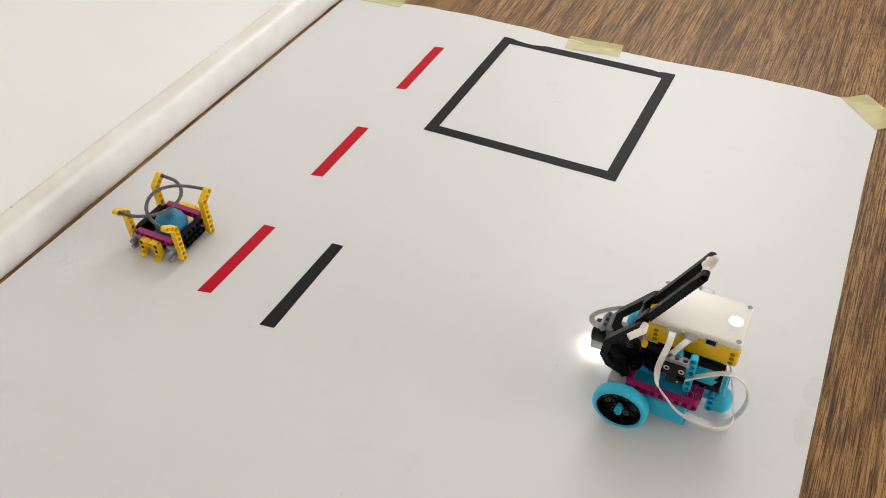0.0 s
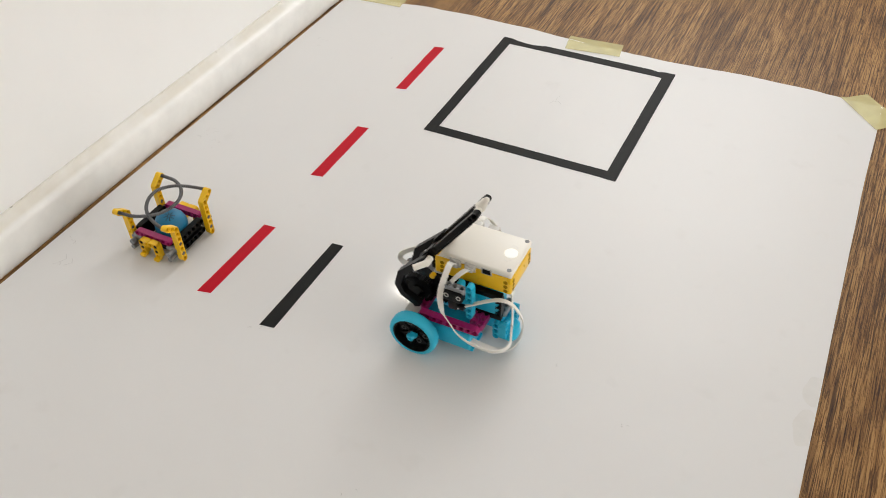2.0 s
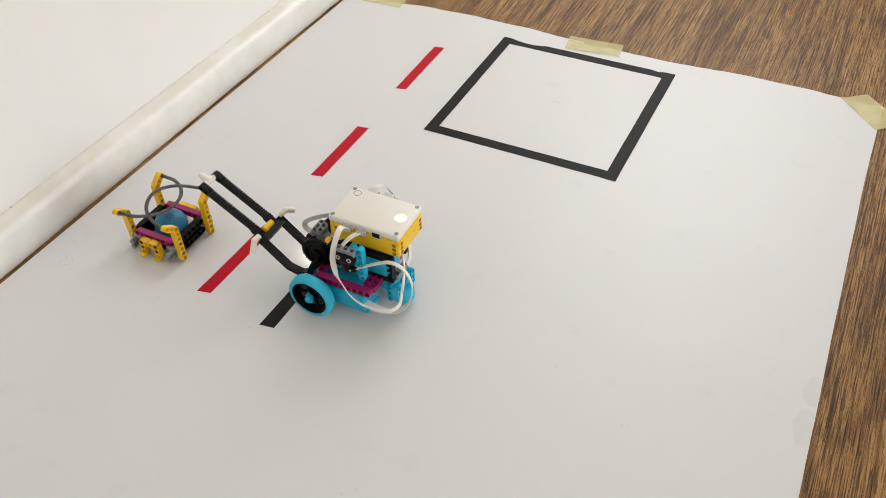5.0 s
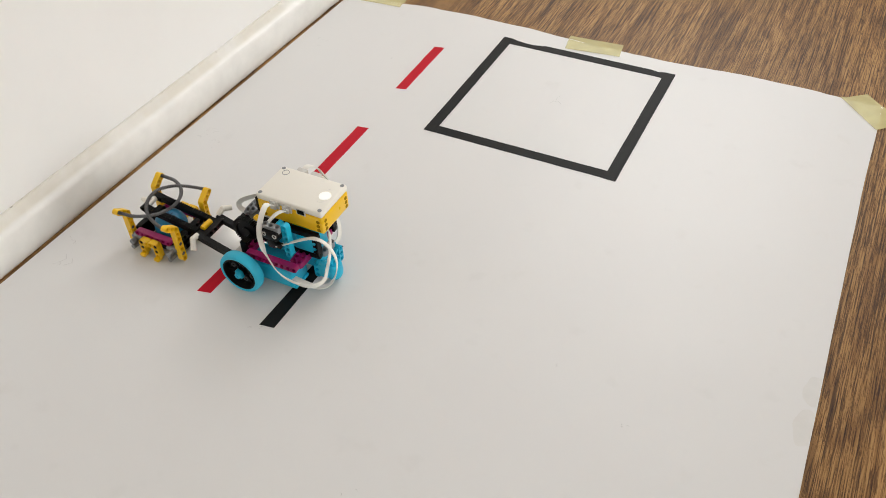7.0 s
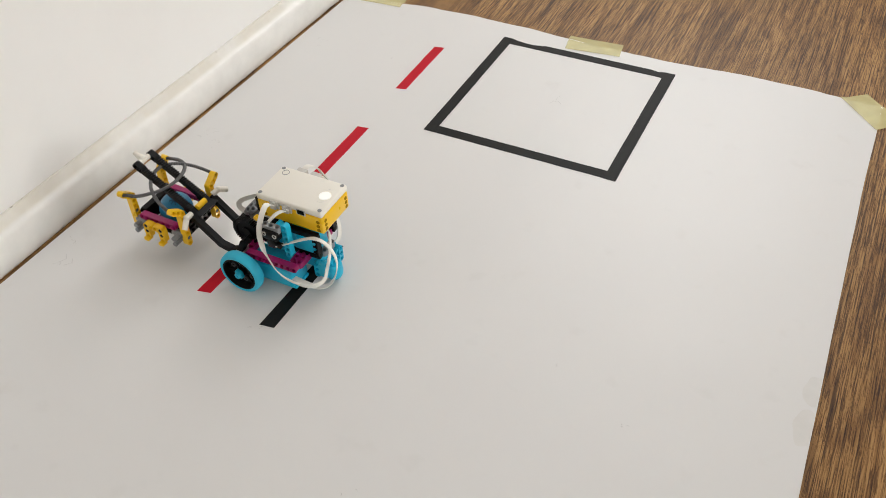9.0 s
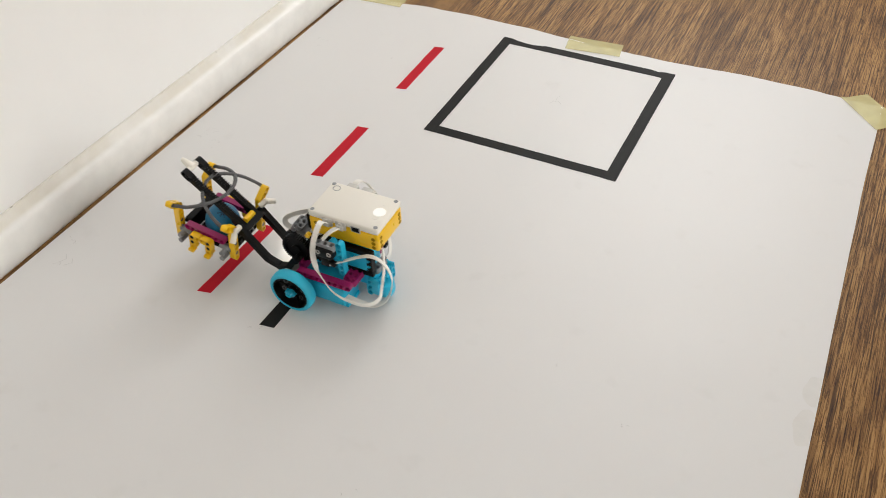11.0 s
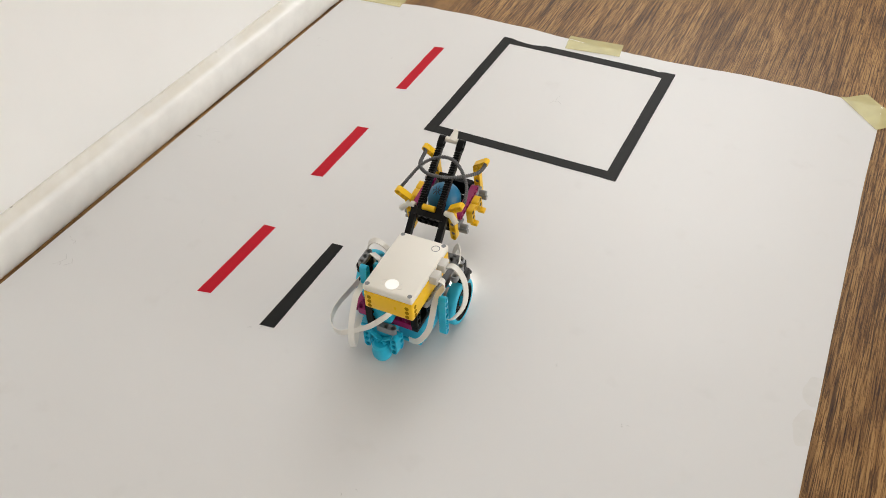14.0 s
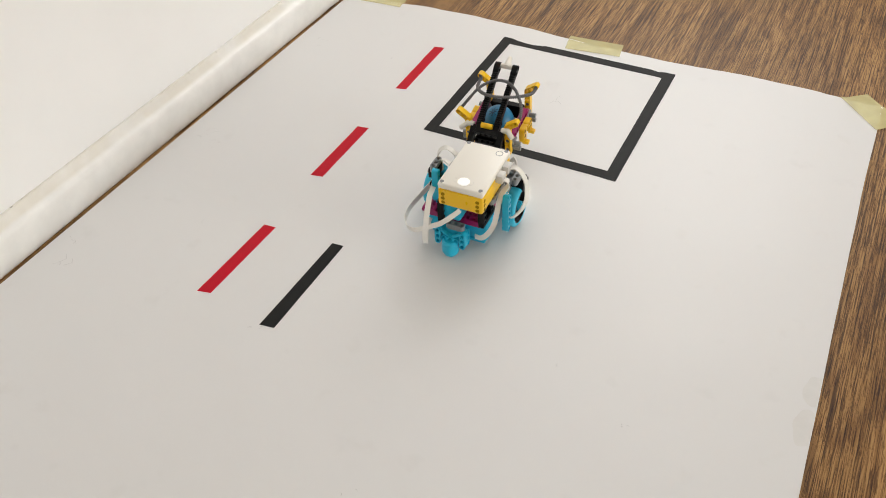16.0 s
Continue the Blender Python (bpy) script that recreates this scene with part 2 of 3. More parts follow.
def sweep(bm, path, section, up=(0, 0, 1)):
    """section(i, n): list of (side, lift) pairs; one ring each."""
    rings, side0 = [], None
    for i, q in enumerate(path):
        d = (path[min(i + 1, len(path) - 1)] - path[max(i - 1, 0)]).normalized()
        ref = Vector(up) if side0 is None else side0
        s = (ref - d * ref.dot(d)).normalized() if side0 is not None else d.cross(Vector(up)).normalized()
        side0 = s
        w = d.cross(s)
        rings.append([bm.verts.new(q + s * a + w * b) for a, b in section(i)])
    k = len(rings[0])
    for a, c in zip(rings, rings[1:]):
        for i in range(k):
            bm.faces.new((a[i], a[(i + 1) % k], c[(i + 1) % k], c[i]))
    bm.faces.new(rings[0])
    bm.faces.new(rings[-1])
    return bm


def hose(bm, pts, r=2.0, per=22):
    path = spline(pts, per)
    def section(i):
        q = r * (1.0 if i % 2 else 0.68)
        return [(q * math.cos(6.28318 * k / 8), q * math.sin(6.28318 * k / 8)) for k in range(8)]
    return sweep(bm, path, section)


def flat_cable(bm, pts, wide=6.0, thick=1.1, across=(0, 1, 0), twist=0.0, later=None):
    """A flat ribbon along pts whose broad side starts along the given direction and is carried on, turned by twist degrees in all."""
    path = spline(pts, 8)
    rings, a = [], Vector(across)
    for i, q in enumerate(path):
        d = (path[min(i + 1, len(path) - 1)] - path[max(i - 1, 0)]).normalized()
        if later:
            a = Vector(across).lerp(Vector(later), min(1.0, i / len(path) / 0.4))
        s = (a - d * a.dot(d)).normalized()
        a = Matrix.Rotation(radians(twist) / len(path), 3, d) @ s
        w = d.cross(s)
        rings.append([bm.verts.new(q + s * x * wide / 2 + w * y * thick / 2) for x, y in ((-1, -1), (-0.33, -0.8), (0.33, -0.8), (1, -1), (1, 1), (0.33, 0.8), (-0.33, 0.8), (-1, 1))])
    for a, c in zip(rings, rings[1:]):
        for i in range(8):
            bm.faces.new((a[i], a[(i + 1) % 8], c[(i + 1) % 8], c[i]))
    bm.faces.new(rings[0])
    bm.faces.new(rings[-1])
    return bm


def turned(x, y, z, rx=0, ry=0, rz=0):
    return Matrix.LocRotScale((x, y, z), Euler([radians(a) for a in (rx, ry, rz)]), None)


# ---- the room ----
def slab(name, x0, x1, y0, y1, z0, z1, mat, label, kind="structure", category="wall"):
    bm = bmesh.new()
    rbox(bm, x0 * 1000, x1 * 1000, y0 * 1000, y1 * 1000, z0 * 1000, z1 * 1000, 0)
    ob = part(name, bm, mat, smooth=False)
    return tagged(ob, label, category, kind=kind)


WALL_X = -0.345
slab("floor", -0.6, 6.4, -3.2, 2.0, -0.12, -0.003, WOOD, "brown oak laminate floor with strong dark grain", category="floor")
slab("wall_west", -0.6, WALL_X, -3.2, 2.0, -0.003, 2.5, PAINT, "white painted wall above a moulded baseboard")
slab("wall_south", WALL_X, 6.2, -3.2, -3.0, -0.003, 2.5, PAINT, "plain white painted wall")


def ceiling():
    bm = bmesh.new()
    # gap left for the added overhead lamp
    for x0, x1, y0, y1 in ((700, 6400, -3200, 2000), (-600, 700, -3200, 300), (-600, 700, 1600, 2000)):
        rbox(bm, x0, x1, y0, y1, 2500, 2600, 0)
    return tagged(part("ceiling", bm, CEIL, smooth=False), "plain white ceiling with an added opening for the overhead lamp", "ceiling", kind="structure")


ceiling()


def wall_with_opening(name, along_x, a0, a1, b0, b1, w0, w1, s, h, label):
    bm = bmesh.new()
    for lo, hi, z0, z1 in ((a0, w0, -0.003, 2.5), (w1, a1, -0.003, 2.5), (w0, w1, -0.003, s), (w0, w1, h, 2.5)):
        if along_x:
            rbox(bm, lo * 1000, hi * 1000, b0 * 1000, b1 * 1000, z0 * 1000, z1 * 1000, 0)
        else:
            rbox(bm, b0 * 1000, b1 * 1000, lo * 1000, hi * 1000, z0 * 1000, z1 * 1000, 0)
    return tagged(part(name, bm, PAINT, smooth=False), label, "wall", kind="structure")


# this opening is assumed too, out of view
wall_with_opening("wall_north", True, WALL_X, 6.2, 1.8, 2.0, -0.31, 0.55, 0.9, 2.1, "white wall with an assumed window opening at the far end")
# opening added out of view to pass the east fill
wall_with_opening("wall_east", False, -3.2, 2.0, 6.2, 6.4, -0.9, 1.5, 0.4, 1.7, "white wall with a broad added opening for the east lamp")


def baseboard():
    bm = bmesh.new()
    prof = [(-0.5, -2.9), (16.4, -2.9), (17.6, -0.3), (17.4, 38.0), (17.1, 41.5), (15.9, 44.2), (13.6, 46.0), (10.6, 47.6), (8.0, 50.0), (6.2, 53.2), (4.8, 56.6), (3.4, 59.4), (2.2, 60.6), (-0.5, 60.8)]
    ends = []
    n = 900
    for i in range(n + 1):
        y = -3000 + 4800 * i / n
        ragged = 1.6 * max(0, noise.noise((y * 0.021, 4.0, 0))) + 0.7 * max(0, noise.noise((y * 0.09, 8.0, 0)))
        ends.append([bm.verts.new((WALL_X * 1000 + a + 0.4 * noise.noise((y * 0.004, a, 0)), y, z + (ragged if k in (1, 2) else 0))) for k, (a, z) in enumerate(prof)])
    k = len(prof)
    for a, c in zip(ends, ends[1:]):
        for i in range(k):
            bm.faces.new((a[i], a[(i + 1) % k], c[(i + 1) % k], c[i]))
    bm.faces.new(ends[0])
    bm.faces.new(ends[-1])
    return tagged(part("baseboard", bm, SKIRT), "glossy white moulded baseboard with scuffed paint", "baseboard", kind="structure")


baseboard()

# ---- paper sheet and its tapes ----
PAPER_Z = 0.0


def edge_far(x):
    return 330 + 5.5 * math.sin(x * 0.011 + 2.2) + 2.5 * noise.noise((x * 0.02, 3.1, 0)) + 1.3 * noise.noise((x * 0.07, 9.1, 0)) - 7 * max(0, (x - 400) / 190) - 12 * max(0, (-x - 180) / 140)


def edge_right(y):
    return 588.7 + 0.0165 * max(0, 100 - y) + 0.6 * noise.noise((y * 0.01, 1, 0))


def paper_height(x, y):
    lift = 2.2 * max(0.0, 1 - abs(edge_far(x) - y) / 60) * (0.5 + noise.noise((x * 0.012, 5, 0)))
    return PAPER_Z + max(-0.4, lift * 0.6)


def paper():
    bm = bmesh.new()
    nx, ny = 70, 90
    top = []
    for j in range(ny + 1):
        row = []
        for i in range(nx + 1):
            v = (j / ny) ** 0.8
            x = -319.0 + 918 * i / nx
            y1 = edge_far(x)
            y = -1600 + (y1 + 1600) * v
            x = -319.0 + (edge_right(y) + 319) * i / nx
            row.append(bm.verts.new((x, y, paper_height(x, y))))
        top.append(row)
    for a, c in zip(top, top[1:]):
        for i in range(nx):
            bm.faces.new((a[i], a[i + 1], c[i + 1], c[i]))
    made = bmesh.ops.extrude_face_region(bm, geom=bm.faces[:])
    bmesh.ops.translate(bm, verts=[g for g in made["geom"] if isinstance(g, bmesh.types.BMVert)], vec=(0, 0, -0.35))
    return tagged(part("paper_sheet", bm, PAPER), "large white paper sheet taped flat on the floor", "paper")


paper()


def strip(name, corners, mat, label, category, group="", z=PAPER_Z + 0.05, thick=0.25, n=24, wob=0.35, drape=False):
    """A strip of tape: four corners round, its long sides the first and third."""
    bm = bmesh.new()
    a, b, c, e = [Vector((*q, 0)) for q in corners]
    rows = []
    for i in range(n + 1):
        t = i / n
        p, q = a.lerp(b, t), e.lerp(c, t)
        side = (q - p).normalized()
        p = p + side * wob * noise.noise((p.x * 0.03, p.y * 0.03, 1))
        q = q + side * wob * noise.noise((q.x * 0.03, q.y * 0.03, 7))
        row = []
        for k in range(5):
            w = p.lerp(q, k / 4)
            h = z
            if drape:
                inside = w.y < edge_far(w.x) and w.x < edge_right(w.y)
                h = paper_height(w.x, w.y) + 0.9 if inside else -2.0 + 2.6 * max(0, 1 - max(w.y - edge_far(w.x), w.x - edge_right(w.y)) / 8)
            row.append(bm.verts.new((w.x, w.y, h + thick)))
        rows.append(row)
    for r0, r1 in zip(rows, rows[1:]):
        for k in range(4):
            bm.faces.new((r0[k], r0[k + 1], r1[k + 1], r1[k]))
    made = bmesh.ops.extrude_face_region(bm, geom=bm.faces[:])
    bmesh.ops.translate(bm, verts=[g for g in made["geom"] if isinstance(g, bmesh.types.BMVert)], vec=(0, 0, -thick))
    return tagged(part(name, bm, mat), label, category, group)


for q in ([(-90.7, 79), (-92.8, 216), (-76, 219), (-74.5, 83)], [(-91.5, -160), (-92, -33.5), (-74.5, -30.5), (-74.3, -156.4)], [(-92.4, -405.4), (-89.2, -272.4), (-72.6, -271), (-75.2, -401.6)]):
    strip("red_tape", q, RED_TAPE, "strip of red vinyl tape stuck on white paper", "tape", "red tape strips")
strip("black_tape", [(7.4, -418), (10, -265.6), (25.7, -264), (25.8, -415.2)], BLACK_TAPE, "single short strip of black vinyl tape on white paper", "tape")
S, W = 291.2, 17.2
for k, q in enumerate(([(0, 0), (S, 0), (S, W), (0, W)], [(S, S), (0, S + 0.5), (0, S - W + 0.5), (S, S - W)],
                       [(0.3, -0.6), (0.3, S + 0.7), (W, S + 0.7), (W, -0.6)], [(S - W, -0.8), (S - W, S + 0.5), (S, S + 0.5), (S, -0.8)])):
    strip("black_tape", q, BLACK_TAPE, "black vinyl tape side of a taped square on paper", "tape", "sides of the taped square", z=PAPER_Z + 0.05 + (0.3 if k > 1 else 0))
strip("masking_tape", [(106.2, 296.1), (195, 306.4), (188.8, 348.5), (98.4, 343)], MASKING, "pale yellow masking tape holding the paper edge", "tape", "masking tapes", drape=True)
strip("masking_tape", [(529.5, 329.4), (587.2, 263.5), (617, 301), (564.7, 358.6)], MASKING, "pale yellow masking tape across the paper corner", "tape", "masking tapes", drape=True)
strip("masking_tape", [(-297, 306), (-211, 311), (-216, 345), (-301, 340)], MASKING, "pale yellow masking tape near the wall", "tape", "masking tapes", drape=True)


def scuffs():
    """Faint pencil ticks and short strokes on the sheet."""
    bm = bmesh.new()
    rng = random.Random(4)
    spots = ((-277, -436, 4, 9, 9), (-300, -400, 3, 8, 7), (-283, -140, 6, 12, 7), (-260, -160, 3, 9, 5), (143, 145, 3, 8, 11), (-275, 150, 4, 12, 6), (4, -425, 2, 7, 5),
             (369, -26, 3, 4, 2), (-142, 153, 2, 4, 3), (424, -371, 3, 4, 2), (300, -200, 2, 6, 2), (210, -560, 2, 8, 3), (-170, -300, 2, 10, 5), (340, -330, 2, 9, 2))
    for cx, cy, n, spread, ln in spots:
        for _ in range(n):
            at = Vector((cx + rng.uniform(-1, 1) * spread, cy + rng.uniform(-1, 1) * spread, PAPER_Z + 0.06))
            a = rng.uniform(-0.5, 2.0)
            for _ in range(rng.choice((1, 2, 2))):
                d, w = Vector((math.cos(a), math.sin(a), 0)), rng.uniform(0.16, 0.32)
                e = Vector((-d.y, d.x, 0))
                end = at + d * ln * rng.uniform(0.5, 1.2)
                bm.faces.new([bm.verts.new(q) for q in (at - e * w, end - e * w * 0.4, end + e * w * 0.4, at + e * w)])
                at, a = end, a + rng.choice((-1, 1)) * rng.uniform(1.2, 2.4)
    return tagged(part("pencil_scuffs", bm, SCUFF, smooth=False), "faint grey pencil scuffs on white paper", "marks", kind="stuff")


def stain(cx, cy, rx, ry, seed):
    bm = bmesh.new()
    ring = []
    for i in range(36):
        a = 6.28318 * i / 36
        k = 1 + 0.22 * noise.noise((math.cos(a) * 1.4, math.sin(a) * 1.4, seed))
        x, y = cx + rx * k * math.cos(a), cy + ry * k * math.sin(a)
        ring.append(bm.verts.new((min(x, edge_right(y) - 0.8), y, PAPER_Z + 0.07)))
    bm.faces.new(ring)
    return tagged(part("water_stain", bm, STAIN, smooth=False), "dull grey water stain at the paper edge", "stain", "stains at the paper edge", kind="stuff")


scuffs()
stain(589, -247, 11, 21, 1.0)
stain(588, -297, 12, 23, 6.0)

# ---- the robot ----
PIVOT = (6.5, 54.7)


def upright(x, y, z, deg=90):
    """Beam pose: along x turned up by deg about y, holes along y."""
    return turned(x, y, z, 0, -deg, 0)


def build_robot():
    robot = tagged(new("robot"), "small white, yellow and azure plastic robot with a black lifting fork", "robot")

    # programmable brick
    bm = rbox(bmesh.new(), -92, -4, -47.4, 8.6, 81, 104.5, 2.6, 3)
    body = part("hub_body", bm, YELLOW, robot, "yellow plastic lower half of the hub")
    bm = rbox(bmesh.new(), -92.3, -3.7, -47.7, 8.9, 104.7, 113.2, 2.6, 3)
    lid = part("hub_lid", bm, WHITE, robot, "glossy white hub lid")
    for sx in (-88, -8):
        for sy in (-43.4, 4.6):
            bm = cyl(bmesh.new(), (sx, sy, 113.0), (sx, sy, 113.35), 2.5, 16)
            part("screw_socket", bm, GREY, lid)
    bm = cyl(bmesh.new(), (-80, -19.4, 113.1), (-80, -19.4, 113.7), 7.0, 32)
    part("power_button", bm, GLOW, lid, "round button glowing white")
    for sy in (-1, 1):
        bm = bmesh.new()
        path = [(-84 + 8 * k / 6, -19.4 + sy * (8.2 + 4.2 * math.sin(math.pi * k / 6) ** 0.5), 113.3) for k in range(7)]
        sweep(bm, [Vector(q) for q in path], lambda i: [(0.2, 0.12), (-0.2, 0.12), (-0.2, -0.12), (0.2, -0.12)])
        part("key_outline", bm, RIBBON, lid)
    bm = bmesh.new()
    lathe(bm, [(0, 4.6), (0, 3.9), (0.25, 3.9), (0.25, 4.6), (0, 4.6)], turned(-15, -37.5, 113.15, 90), 28)
    part("ring_mark", bm, GREY, lid)
    # pin sockets are flat discs, their inner shade painted on
    for sy, face in ((8.7, 1), (-47.5, -1)):
        for sx in (-86, -13):
            for z in (86, 92, 98):
                bm = cyl(bmesh.new(), (sx, sy, z), (sx, sy + 0.25 * face, z), 2.4, 14)
                part("pin_socket", bm, HOLE_SHADE, body)
    for sy in (-41, 2):
        for z in (86, 92, 98):
            bm = cyl(bmesh.new(), (-92.1, sy, z), (-92.35, sy, z), 2.4, 14)
            part("pin_socket", bm, HOLE_SHADE, body)
    for sy, f, reach in ((8.8, 1, 1.4), (-47.6, -1, 8.5)):
        for x0 in ((-29, -46) if f > 0 else (-27, -46)):
            bm = rbox(bmesh.new(), x0 - 6.4, x0 + 6.4, min(sy - f * 4, sy + f * reach), max(sy - f * 4, sy + f * reach), 99.5, 110.2, 1.0)
            rbox(bm, x0 - 4.2, x0 + 4.2, min(sy, sy + f * 4.6), max(sy, sy + f * (reach + 3)), 100.5, 106.5, 1.0)
            rbox(bm, x0 - 2.2, x0 + 2.2, min(sy, sy + f * 2.4), max(sy, sy + f * 2.4), 106.2, 109.4, 0.6)
            part("cable_plug", bm, CLEAR, robot, "translucent cable plug")
    bm = rbox(bmesh.new(), -70.5, -58.5, 8.0, 9.1, 101.0, 109.6, 0.5)
    port = part("charging_port", bm, PALEGREY, body, "pale socket surround")
    bm = rbox(bmesh.new(), -69, -60, 9.0, 9.3, 102.2, 108.2, 0.1)
    part("port_mouth", bm, BLACK, port)

    # wheels
    for sy in (1, -1):
        wheel = new("wheel")
        wheel.parent = robot
        wheel.matrix_basis = pose(0, 0, 0.028)
        bm = lathe(bmesh.new(), [(sy * 48, 19), (sy * 48, 25), (sy * 49.5, 27), (sy * 52, 28), (sy * 58, 28), (sy * 60.5, 27.2), (sy * 62, 25.4), (sy * 62.2, 23.4), (sy * 61.7, 22.5), (sy * 58.5, 22.3), (sy * 50, 20.2), (sy * 48, 19)], Matrix(), 56)
        part("tyre", bm, RUBBER, wheel, "smooth azure rubber tyre")
        bm = lathe(bmesh.new(), [(sy * 50, 2), (sy * 50, 19.6), (sy * 60.9, 22.4), (sy * 61.9, 22.2), (sy * 61.9, 21.0), (sy * 58.5, 20.2), (sy * 54.0, 18.6), (sy * 52.8, 9.0), (sy * 54.2, 6.6), (sy * 57.6, 6.2), (sy * 57.6, 2)], Matrix(), 48)
        rim = part("rim", bm, BLACK, wheel, "black plastic rim with six holes")
        bm = bmesh.new()
        for k in range(6):
            rbox(bm, 6.0, 19.6, min(sy * 52.4, sy * 55.2), max(sy * 52.4, sy * 55.2), -1.1, 1.1, 0.4, 1, turned(0, 0, 0, 0, 60 * k + 30, 0))
        part("spoke", bm, BLACK, wheel, "raised rib of the rim")
        bm = bmesh.new()
        for k in range(6):
            a = k * math.pi / 3
            lathe(bm, [(sy * 52.6, 2.9), (sy * 54.6, 2.9), (sy * 54.6, 2.1), (sy * 52.9, 2.0)], turned(13 * math.cos(a), 0, 13 * math.sin(a)), 14)
        part("rim_socket", bm, HOSE, wheel)
        bm = bmesh.new()
        lathe(bm, [(sy * 54, 3.9), (sy * 64.4, 3.9), (sy * 65.2, 3.4), (sy * 65.2, 2.4), (sy * 61, 2.2)], Matrix(), 20)
        rbox(bm, -2.0, 2.0, min(sy * 54, sy * 62.6), max(sy * 54, sy * 62.6), -6.2, 6.2, 1.0)
        rbox(bm, -0.9, 0.9, min(sy * 60, sy * 65.6), max(sy * 60, sy * 65.6), -2.6, 2.6, 0.3)
        part("axle_stub", bm, AZURE, wheel, "azure cross axle end")

    # drive motors with azure shells
    for sy in (1, -1):
        a, b = sorted((sy * 8, sy * 41))
        bm = rbox(bmesh.new(), -60, 14, a, b, 10, 36, 4, 3)
        motor = part("drive_motor", bm, AZURE, robot, "azure motor shell")
        bm = rbox(bmesh.new(), -62, -36, a + 3, b - 3, 7.5, 12, 1.5)
        part("motor_foot", bm, AZURE, motor)
        a, b = sorted((sy * 40, sy * 48))
        bm = cyl(bmesh.new(), (0, a, 28), (0, b, 28), 11, 28)
        part("motor_flange", bm, PALEGREY, motor)
    # magenta frame
    for y in (38, 4, -36):
        bm = beam(bmesh.new(), 9, turned(-66, y, 44))
        part("chassis_beam", bm, MAGENTA, robot, "magenta perforated beam")
    for x in (-67, -59, 0):
        bm = beam(bmesh.new(), 9, turned(x, -34, 44.2, 0, 0, 90) @ turned(0, 0, 0, 90, 0, 0))
        part("cross_beam", bm, MAGENTA, robot, "magenta perforated beam")
    bm = rbox(bmesh.new(), 2, 20, 22, 38, 27, 40, 1.2)
    part("front_block", bm, PALEGREY, robot, "pale grey block")
    # colour sensor below the nose
    bm = rbox(bmesh.new(), 39, 57, -41, -19, 21, 36, 2.5)
    sensor = part("colour_sensor", bm, BLACK, robot, "black sensor looking down")
    bm = cyl(bmesh.new(), (48, -30, 8.0), (48, -30, 6.8), 6.2, 24)
    part("sensor_light", bm, SENSOR, sensor, "glowing white sensor lens")

    bm = rbox(bmesh.new(), 39.5, 56.5, -40.5, -19.5, 8, 21.2, 2.0)
    part("sensor_base", bm, PALEGREY, sensor, "pale grey sensor base")
    # lift motor and gears
    bm = rbox(bmesh.new(), -44, -2, -6, 14, 50, 79, 3)
    motor = part("lift_motor", bm, BLACK, robot, "black motor body")
    bm = rbox(bmesh.new(), -80, -40, -14, 14, 50, 76, 3)
    part("motor_shell", bm, AZURE, motor, "azure motor shell")
    for y, r, x, z, teeth in ((18.7, 18.4, 11, 59, 40), (18.7, 9, -19, 62, 16)):
        bm = bmesh.new()
        lathe(bm, [(y - 3.6, 2.4), (y - 3.6, r - 1.5), (y + 3.6, r - 1.5), (y + 3.6, r - 4), (y + 1.8, r - 5), (y + 1.8, 6), (y + 3.9, 5.5), (y + 3.9, 2.4)], turned(x, 0, z), 36)
        for k in range(teeth):
            a = 2 * math.pi * k / teeth
            rbox(bm, r - 2, r + 0.8, y - 3.4, y + 3.4, -0.75, 0.75, 0, m=turned(x, 0, z) @ turned(0, 0, 0, 0, math.degrees(a), 0))
        part("gear", bm, BLACK, robot, "black toothed gear")
    bm = cyl(bmesh.new(), (PIVOT[0], -6, PIVOT[1]), (PIVOT[0], 36, PIVOT[1]), 2.3, 12)
    part("pivot_axle", bm, BLACK, robot)
    bm = lathe(bmesh.new(), [(-2, 11.5), (12.6, 11.5), (13.4, 10.6), (13.4, 3), (12.2, 2.4)], turned(-14, 0, 66), 32)
    part("motor_cap", bm, TEAL, motor, "round dark teal motor cap")
    bm = rbox(bmesh.new(), -17, -1.5, -10, 8, 73, 81.2, 1.2)
    part("hub_foot", bm, PALEGREY, robot, "pale grey block under the hub")
    bm = cyl(bmesh.new(), (-6, 15, 84), (-6, 20, 84), 3.0, 14)
    part("bush", bm, YELLOW, robot, "yellow axle bush")
    for x, z in ((45, 44), (37, 48)):
        bm = beam(bmesh.new(), 3, turned(x, -39, z, 0, 0, 90) @ turned(0, 0, 0, 60, 0, 0))
        part("front_beam", bm, GREY, robot, "short grey beam")
    bm = rbox(bmesh.new(), 4, 42, -38, -20, 32, 45, 2)
    part("front_coupling", bm, HOSE, robot, "dark grey coupling block")
    bm = rbox(bmesh.new(), -3.6, 1, -40, 6, 83, 103, 1)
    part("front_plate", bm, BLACK, robot)
    bm = rbox(bmesh.new(), 0, 16, -64, -48, 51, 68, 2.5)
    eye = part("distance_sensor", bm, BLACK, robot, "black sensor block")
    bm = beam(bmesh.new(), 3, turned(-10, -56, 72.5, 90, 0, 0))
    part("sensor_beam", bm, GREY, robot, "grey perforated beam")
    for y in (-61, -51):
        bm = cyl(bmesh.new(), (16, y, 60), (17.5, y, 60), 3.6, 18)
        part("sensor_eye", bm, HOSE, eye)
    # side connector cluster
    bm = rbox(bmesh.new(), -51, -30, 30, 41, 80, 94, 2.4)
    rbox(bm, -45, -34, 30, 39.5, 67, 82, 1.6)
    rbox(bm, -52, -43, 33, 39, 69, 74.5, 1.2)
